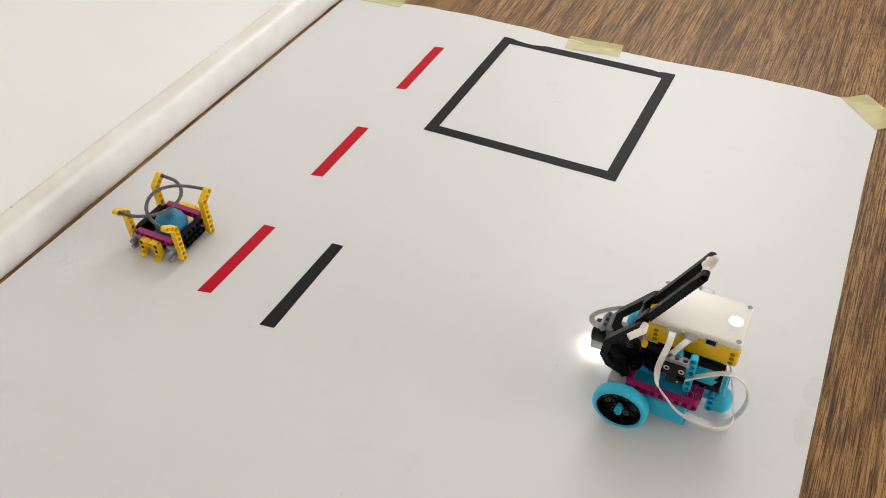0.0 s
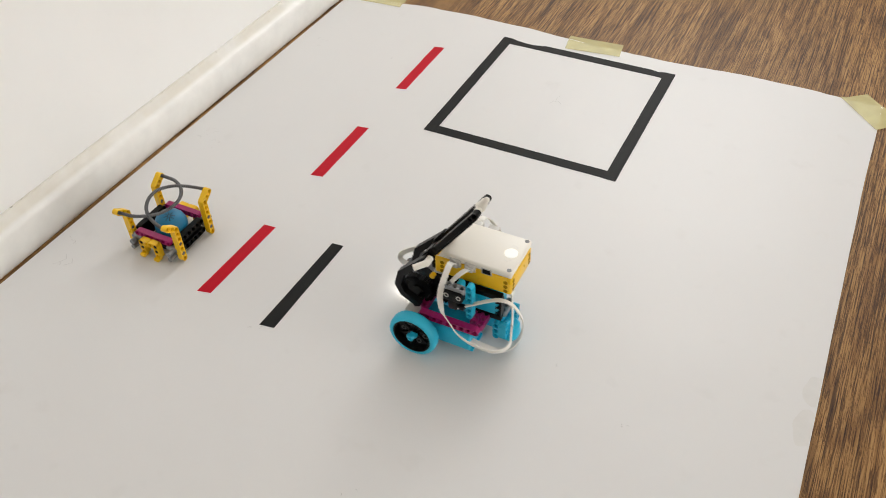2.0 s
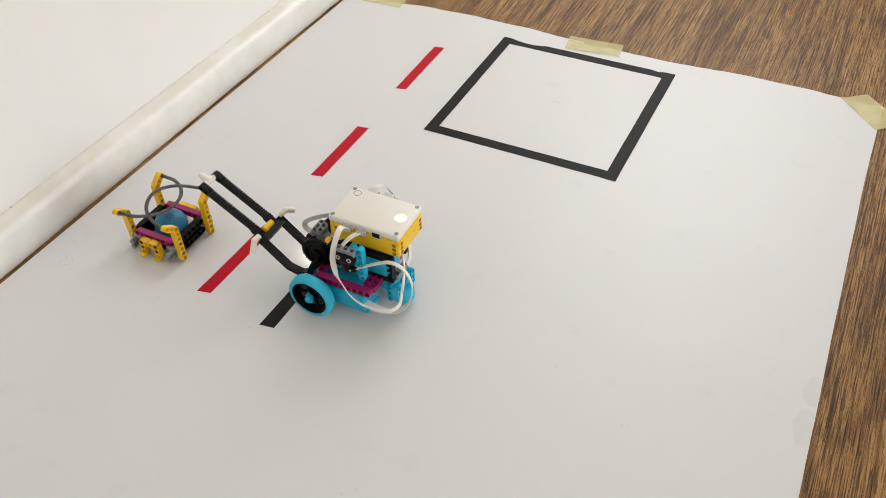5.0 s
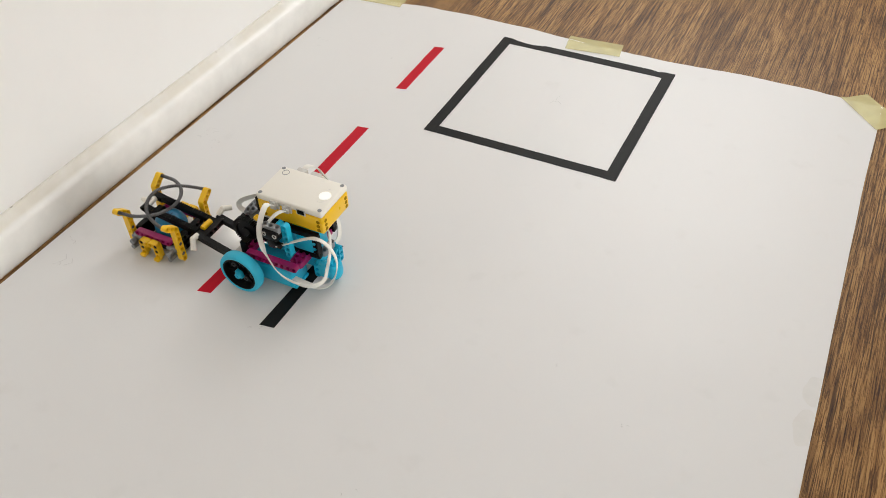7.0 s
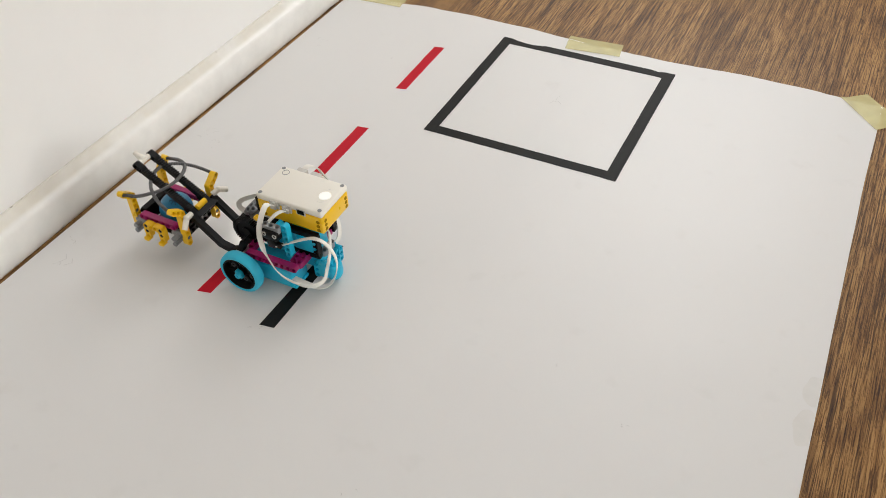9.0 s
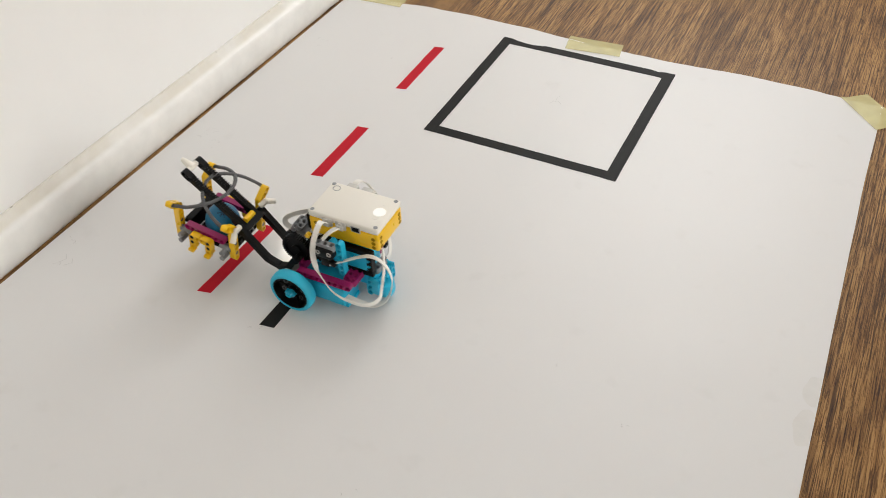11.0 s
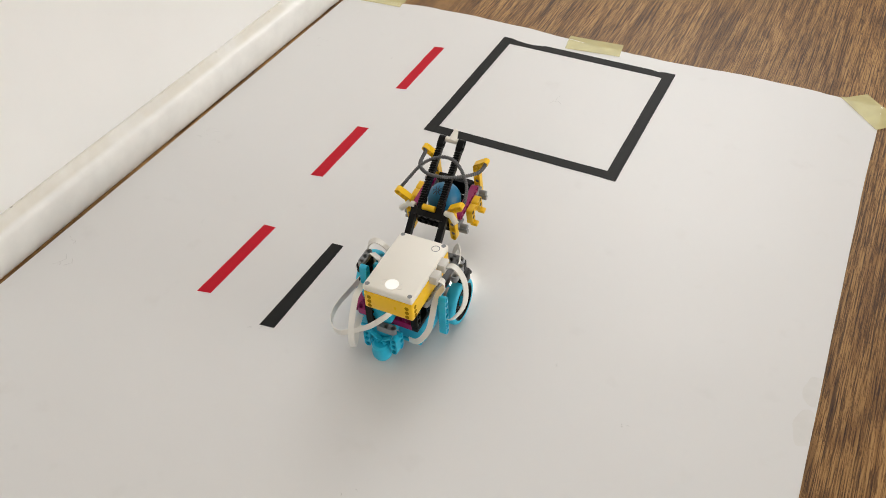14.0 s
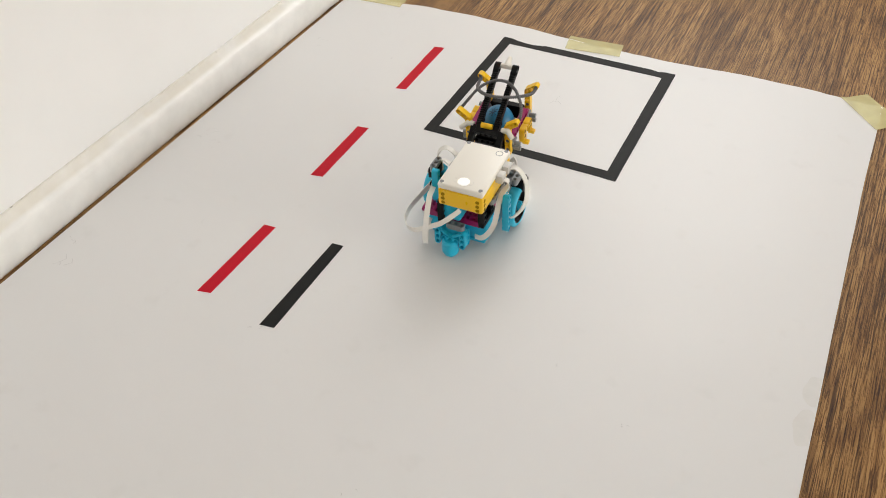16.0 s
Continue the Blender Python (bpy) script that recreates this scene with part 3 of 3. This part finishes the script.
    box = part("side_panel", bm, BLACK, robot, "black rounded connector panel")
    for x in (-33.5, -47.5):
        bm = bmesh.new()
        lathe(bm, [(35.9, 2.9), (36.5, 2.9), (36.5, 1.7), (35.6, 1.7)], turned(x, 5, 88.5), 18)
        part("pin_ring", bm, PALEGREY, box)
    bm = beam(bmesh.new(), 3, turned(-48.5, 34.5, 94.5, 90, 0, 0))
    part("top_beam", bm, GREY, robot, "grey perforated beam")
    for x in (-55, -40):
        bm = beam(bmesh.new(), 6 if x < -50 else 5, upright(x, 28 if x < -50 else 20, 56))
        part("upright_beam", bm, AZURE, robot, "azure upright beam")
    bm = beam(bmesh.new(), 7, upright(-51, -61.5, 33))
    part("upright_beam", bm, AZURE, robot, "azure upright beam")
    bm = beam(bmesh.new(), 5, turned(-60, -46, 78, 90, 0, 0))
    part("top_beam", bm, GREY, robot, "grey perforated beam")
    # black frame carrying the hub
    for y in (10, -38):
        for z in (47, 76):
            bm = rbox(bmesh.new(), -84 if y > 0 else -74, -36, y - 3.7, y + 3.7, z - 3.7, z + 3.7, 1.0)
            part("frame_beam", bm, BLACK, robot)
        for x in (-80 if y > 0 else -70, -48):
            bm = beam(bmesh.new(), 4, upright(x, y, 50))
            part("frame_post", bm, BLACK, robot)
    # rear caster
    for y in (-20, 12):
        bm = beam(bmesh.new(), 3, turned(-86.5, y, 20) @ turned(0, 0, 0, 0, 0, 90) @ turned(0, 0, 0, 0, -90, 0))
        beam(bm, 3, upright(-78.8, y, 20))
        part("caster_bracket", bm, AZURE, robot, "azure perforated bracket")
    bm = beam(bmesh.new(), 3, turned(-86.5, -12, 27, 0, 0, 90), 7.4, 3.6)
    for sy in (1, -1):
        rbox(bm, -89, -84, -7, 7, -1.4, 1.4, 0.5, 1, turned(0, -4 + sy * 7, 33) @ turned(0, 0, 0, sy * 35, 0, 0))
    part("caster_lattice", bm, AZURE, robot, "azure lattice bar")
    bm = beam(bmesh.new(), 3, turned(-81, -16, 43, 0, 0, 90) @ turned(0, 0, 0, 90, 0, 0))
    part("rear_beam", bm, GREY, robot, "grey perforated beam")
    bm = rbox(bmesh.new(), -82, -58, -12, 10, 24, 40, 2.5)
    part("caster_arm", bm, AZURE, robot)
    bm = lathe(bmesh.new(), [(9, 10.6), (14, 11.2), (24, 10.4), (26, 8)], turned(-88, -4, 0) @ Matrix.Rotation(math.pi / 2, 4, "X"), 28)
    part("caster_cup", bm, AZURE, robot)
    bm = ball(bmesh.new(), (-88, -4, 10), 10, 28, 16)
    part("caster_ball", bm, RUBBER, robot, "azure rolling ball")

    # cables
    runs = [
        ([(-28, 10, 103), (-29, 18, 112), (-30, 26, 115), (-29.5, 34, 108), (-27, 39, 94), (-26, 41, 78), (-30, 43, 61), (-40, 48, 54), (-51, 53, 48), (-65, 56.5, 45), (-79, 57, 43.5), (-92, 54, 41), (-101, 46, 40), (-104, 36, 41), (-101, 26, 44), (-97, 14, 49), (-93, 4, 54), (-86, -9, 65), (-80, -14, 69)], (1, 0, 0), 0, 6.2, (0.1, 0.35, 1)),
        ([(-45, 10, 102), (-44, 17, 106), (-40, 25, 105), (-34, 31, 97), (-30, 33, 88), (-31, 31, 80)], (1, 0, 0), 10, 6.0),
        ([(-44, 37, 70), (-50, 34, 72), (-60, 30, 75.5), (-73, 25.5, 81), (-86, 22, 85), (-97, 19, 81), (-106, 17.5, 70), (-110.5, 17.5, 56), (-109.5, 19.5, 40), (-104, 22, 25), (-96, 26, 17), (-86, 30, 15), (-74, 34, 20), (-64, 36, 24), (-56, 36, 25)], (0, 1, 0.2), 0, 6.4),
        ([(-27, -54, 104), (-26.5, -62, 107.5), (-28, -70, 104), (-31, -77, 96), (-35, -80.5, 86), (-41, -82, 76), (-45, -79, 65), (-47, -73, 55), (-49, -68, 50.5), (-50, -60, 50)], (1, 0.1, 0), 0, 6.8),
        ([(-46, -54, 103), (-46, -60, 102), (-47, -61.5, 96), (-50, -56, 86), (-54, -53, 74), (-61, -53, 61), (-68, -52, 48), (-73, -46, 36), (-74.5, -39, 29), (-73, -30, 27)], (1, 0, 0), 0, 6.4, (0.25, 0.6, 0.75)),
        ([(2, -51, 63), (14, -49, 62), (28, -45, 60), (44, -38.5, 56.5), (55, -32, 53), (60, -28, 49), (58.5, -25.5, 44), (52, -26, 40), (42, -29, 39)], (0, 0, 1), 0, 6.4),
    ]
    for pts, across, twist, wide, *later in runs:
        bm = flat_cable(bmesh.new(), pts, wide, 1.2, across, twist, *later)
        part("flat_cable", bm, RIBBON, robot, "flat white ribbon cable")

    # lifting fork, drawn in its lowered place
    fork = new("lifting_fork")
    fork.parent = robot
    fork.matrix_basis = pose(0.0065, 0, 0.0547)
    slope = 7.6
    for y in (27.8, 3.6):
        bm = bent_bar(bmesh.new(), [(-3, 4), (0, 0), (0, -17), (8, -27), (26, -31.5), (73, -18)], 33.5 if y > 15 else -5.3)
        part("crank_beam", bm, BLACK, fork, "black bent beam")
        bm = beam(bmesh.new(), 3, turned(66, y, -21, 0, -slope, 0))
        part("joint_beam", bm, BLACK, fork)
        bm = bmesh.new()
        m = turned(76, y, -18, 0, -slope, 0)
        rbox(bm, -4, 74, -3.6, 3.6, -3.8, 2.2, 0.5, 1, m)
        for k in range(24):
            rbox(bm, 1 + k * 3.0, 2.6 + k * 3.0, -3.4, 3.4, 2.0, 4.2, 0, m=m)
        beam(bm, 2, m @ turned(74.5, 0, 0, 0, 0, 0))
        part("rack", bm, BLACK, fork, "black toothed rack")
        s = 1 if y > 15 else -1
        bm = bmesh.new()
        elbow, tip = ((73, 42.5, -16.5), (66.5, 52.5, -24.5)) if s > 0 else ((70.5, -14.5, -11.5), (63.5, -23, -13.5))
        cyl(bm, (72.5, 14 + s * 20, -16.5), elbow, 3.6, 14)
        ball(bm, elbow, 3.9, 14, 8)
        lathe(bm, [(0, 3.5), ((Vector(tip) - Vector(elbow)).length, 3.5), ((Vector(tip) - Vector(elbow)).length, 2.0), ((Vector(tip) - Vector(elbow)).length - 3, 1.8)],
              Matrix.Translation(elbow) @ (Vector(tip) - Vector(elbow)).to_track_quat("Y", "Z").to_matrix().to_4x4(), 14)
        part("side_peg", bm, WHITE, fork, "white angled peg")
    bm = cyl(bmesh.new(), (73, 8, -15), (73, 23.4, -15), 3.7, 16)
    part("spacer", bm, YELLOW, fork, "yellow bush between the bars")
    bm = beam(bmesh.new(), 5, turned(66, -2, -20, 0, 0, 90))
    part("cross_beam", bm, BLACK, fork)
    bm = bmesh.new()
    cyl(bm, (158, 7, -8), (158, 24.4, -8), 3.5, 14)
    cyl(bm, (157, 15.7, -8), (170, 15.7, -7.5), 5.6, 14, 3.0)
    ball(bm, (170, 15.7, -7.5), 3.0, 12, 8)
    part("tip_connector", bm, WHITE, fork, "white pointed connector")
    return robot, fork


robot, fork = build_robot()


# ---- the basket that is picked up ----
def build_basket():
    basket = tagged(new("load_basket"), "yellow-legged carrier holding a blue ball under grey hose loops", "toy carrier")
    for sx in (1, -1):
        for sy in (1, -1):
            bm = bmesh.new()
            x = sx * 37.5
            beam(bm, 7, turned(x, sy * 27.5, 4.1, 0, 0, 0) @ turned(0, 0, 0, 0, 0, 90) @ turned(0, 0, 0, 0, -90, 0), pitch=7.8)
            beam(bm, 3, turned(x, sy * 27.5, 50.9) @ turned(0, 0, 0, 0, 0, 90 * sy) @ turned(0, 0, 0, 0, -37, 0), pitch=7.6)
            leg = part("corner_leg", bm, YELLOW, basket, "bent yellow leg beam")
            for z in (11.9, 27.5):
                bm = cyl(bmesh.new(), (x - 3.5, sy * 27.5, z), (x + 3.5, sy * 27.5, z), 2.3, 12)
                part("pin", bm, HOSE, leg, "grey connector pin")
    for sy in (1, -1):
        bm = beam(bmesh.new(), 7, turned(-24, sy * 28, 24.5))
        part("side_beam", bm, MAGENTA, basket, "magenta side beam")
        for x in (-10, 12):
            bm = bmesh.new()
            y = sy * 37
            beam(bm, 3, upright(x, y, 5) )
            beam(bm, 2, turned(x, y, 21) @ turned(0, 0, 0, 0, 180 if x > 0 else 0, 0))
            rbox(bm, x - 3.6, x + 3.6, min(y, y + sy * 9), max(y, y + sy * 9), 0.5, 5, 1)
            bracket = part("foot_bracket", bm, YELLOW, basket, "yellow angled bracket")
            for z in (13, 21):
                bm = cyl(bmesh.new(), (x, y - sy * 3.4, z), (x, y + sy * 3.55, z), 2.3, 12)
                part("pin", bm, BLACK, bracket, "black connector pin")
        for x in (-29, 29):
            for z in (7, 15):
                bm = cyl(bmesh.new(), (x, sy * 24, z), (x, sy * 41, z), 3.2, 14)
                part("corner_pin", bm, GREY, basket, "grey connector pin")
    for sx in (1, -1):
        bm = beam(bmesh.new(), 6, turned(sx * 30, -20, 23, 0, 0, 90))
        beam(bm, 6, turned(sx * 30, -20, 9, 0, 0, 90))
        part("end_beam", bm, BLACK, basket)
        bm = rbox(bmesh.new(), min(sx * 26, sx * 30), max(sx * 26, sx * 30), -22, 22, 5, 26, 1)
        part("end_panel", bm, BLACK, basket)
    bm = rbox(bmesh.new(), -26, 26, -24, 24, 2, 5, 1)
    part("tray", bm, BLACK, basket)
    bm = ball(bmesh.new(), (-3, 0, 23.5), 20.5, 36, 22)
    load = part("ball", bm, BLUE, basket, "plain blue plastic ball with a printed mark")
    # printed star mark on the ball
    bm = bmesh.new()
    c0 = Vector((-3, 0, 23.5))
    up = Vector((-0.28, 0.22, 0.93)).normalized()
    sx = up.cross(Vector((0, 1, 0))).normalized()
    sy = up.cross(sx)
    for k in range(8):
        a = k * math.pi / 4
        d = sx * math.cos(a) + sy * math.sin(a)
        e = sx * -math.sin(a) + sy * math.cos(a)
        for r0, r1, w in ((1.2, 5.2, 0.55), (5.8, 6.8, 0.9)):
            bm.faces.new([bm.verts.new(c0 + (up * 20 + d * r + e * q).normalized() * 20.6) for r, q in ((r0, -w), (r1, -w), (r1, w), (r0, w))])
    part("printed_mark", bm, INK, load)
    hoses = []
    for pts in ([(-36, 40, 60), (-28, 38, 58.5), (-15, 34, 58), (0, 27, 60), (10, 17, 62), (15.5, 4, 64), (15, -9, 65), (9, -20, 64.5), (0, -29, 63), (-12, -37, 60), (-28, -41, 59), (-36, -40, 60)],
                [(36, 40, 60), (30, 37, 58), (18, 35, 57), (2, 30, 59), (-10, 22, 60), (-18, 10, 61), (-20, -3, 62), (-15, -18, 62), (-3, -31, 61), (14, -40, 59), (28, -41, 59), (36, -40, 60)]):
        end = Vector((pts[0][0], 0, 60))
        bm = hose(bmesh.new(), [Vector(q) - end for q in pts], 2.4, 13)
        hoses.append(part("hose_loop", bm, HOSE, basket, "ribbed grey hose bent in an arc", smooth=False, at=Matrix.Translation(end / 1000)))
    for sx in (1, -1):
        for sy in (1, -1):
            bm = cyl(bmesh.new(), (sx * 20, sy * 29, 16), (sx * 35, sy * 29, 16), 4.0, 14)
            part("corner_joint", bm, GREY, basket, "grey pin joint")
    return basket, hoses


basket, hoses = build_basket()


# ---- what moves ----
BASE = [(0.0, 0.4168, -0.3155, 180.45), (0.25, 0.4165, -0.3155, 180.45), (0.35, 0.4115, -0.3155, 180.45), (0.5, 0.3945, -0.3155, 180.45), (0.75, 0.3582, -0.3165, 180.42),
        (1.0, 0.3219, -0.3177, 180.4), (1.25, 0.2865, -0.318, 180.4), (1.5, 0.2517, -0.3184, 180.4), (1.75, 0.219, -0.3188, 180.4), (2.0, 0.1863, -0.319, 180.4), (2.25, 0.1536, -0.319, 180.38),
        (2.5, 0.1209, -0.3188, 180.35), (2.75, 0.0882, -0.3188, 180.35), (2.92, 0.064, -0.3187, 180.35), (3.0, 0.0562, -0.3187, 180.35), (3.1, 0.0545, -0.3187, 180.35), (6.22, 0.0545, -0.3187, 180.35), (6.3, 0.0528, -0.3185, 180.36),
        (6.5, 0.0237, -0.319, 180.37), (6.65, 0.0012, -0.3195, 180.38), (6.8, -0.0213, -0.3202, 180.39), (6.92, -0.0385, -0.3208, 180.4), (7.0, -0.0416, -0.3211, 180.4), (10.4, -0.0416, -0.3211, 180.4), (10.55, -0.0335, -0.3212, 180.7),
        (10.8, 0.0025, -0.3213, 181.2), (11.05, 0.0385, -0.3214, 181.6), (11.3, 0.0746, -0.3214, 182.0), (11.5, 0.1016, -0.3212, 182.0), (11.7, 0.1286, -0.3208, 182.1), (11.88, 0.151, -0.3203, 182.16), (11.98, 0.1564, -0.3199, 182.16),
        (12.8, 0.1564, -0.3197, 182.16), (12.9, 0.157, -0.3205, 179.0), (13.0, 0.158, -0.3218, 171.05), (13.1, 0.1575, -0.3212, 161.7), (13.2, 0.1567, -0.320, 152.4), (13.3, 0.1557, -0.3185, 143.1), (13.4, 0.1546, -0.3168, 133.8),
        (13.5, 0.1536, -0.3153, 124.5), (13.6, 0.1536, -0.3145, 115.3), (13.7, 0.1536, -0.3137, 106.2), (13.8, 0.1536, -0.313, 97.8), (13.9, 0.1536, -0.3123, 92.9), (14.0, 0.1536, -0.3121, 91.9),
        (14.62, 0.1536, -0.3121, 91.9), (14.75, 0.1530, -0.304, 92.0), (15.0, 0.1515, -0.2696, 92.2), (15.25, 0.1503, -0.2342, 92.3), (15.5, 0.1490, -0.1990, 92.4), (15.75, 0.1479, -0.1662, 92.5), (16.0, 0.1468, -0.1337, 92.5)]
ARM = [(0.0, 112.0), (0.1, 112.6), (0.3, 117.5), (0.5, 118.8), (1.0, 118.4), (2.0, 118.2), (3.0, 117.9), (3.66, 117.8), (3.8, 110.5), (4.2, 82.0), (4.7, 46.5), (5.2, 11.0), (5.4, 0.5), (5.6, -1.0), (6.3, -1.0), (7.0, 0.0), (8.2, 0.0), (8.4, 3.6), (8.6, 9.0), (8.8, 15.5), (9.0, 26.0), (9.2, 33.2), (9.3, 33.6), (9.6, 32.8), (12.8, 32.8), (13.4, 31.6), (14.5, 31.2), (16.0, 30.8)]
GROUND = pose(-0.180, -0.342, 0.0003, 0, 0, 180.4)
CARRIED = pose(0.1245, 0.0155, 0.0395, 0, -8.5, 0)


def motions():
    at = {t: pose(x, y, 0.0003, 0, 0, h) for t, x, y, h in BASE}
    walk(robot, [(t, at[t]) for t, x, y, h in BASE])
    walk(fork, [(t, pose(0.0065, 0, 0.0547, 0, -a, 0)) for t, a in ARM])
    for wheel in [o for o in robot.children if o.name.startswith("wheel")]:
        side = 1 if wheel.children[0].bound_box[0][1] > 0 else -1
        rows, turn, last = [], 0.0, None
        for t, x, y, h in BASE:
            here = Vector((x - side * 0.055 * math.sin(radians(h)), y + side * 0.055 * math.cos(radians(h)), 0))
            if last is not None:
                turn += (here - last).dot(Vector((math.cos(radians(h)), math.sin(radians(h)), 0))) / 0.028
            last = here
            rows.append((t, pose(0, 0, 0.028) @ Matrix.Rotation(turn, 4, "Y")))
        walk(wheel, rows)
    stay = at[7.0]
    low = stay.inverted() @ GROUND
    rows = [(0.0, GROUND), (8.4, GROUND)]
    a, b = low.translation, CARRIED.translation
    for t, along, up, tilt in ((8.6, 0.2, 0.06, 2.5), (8.8, 0.65, 0.25, 4.0), (9.0, 0.92, 0.72, -1.5), (9.2, 1.05, 1.05, -8.0), (9.3, 1.05, 1.07, -9.0), (9.6, 1.0, 1.0, -8.5)):
        side = a.lerp(b, along)
        rows.append((t, stay @ pose(side.x, side.y, a.lerp(b, up).z, 0, tilt, 0)))
    for t, x, y, h in BASE:
        if t > 10:
            rows.append((t, at[t] @ CARRIED))
    walk(basket, rows)
    for loop, x, lift in zip(hoses, (-0.036, 0.036), (-17, 16)):
        walk(loop, [(t, pose(x, 0, 0.06, 0, lift * k, 0)) for t, k in ((0.0, 0.0), (8.4, 0.0), (8.7, 0.25), (9.0, 0.8), (9.3, 1.0), (16.0, 1.0))])


motions()
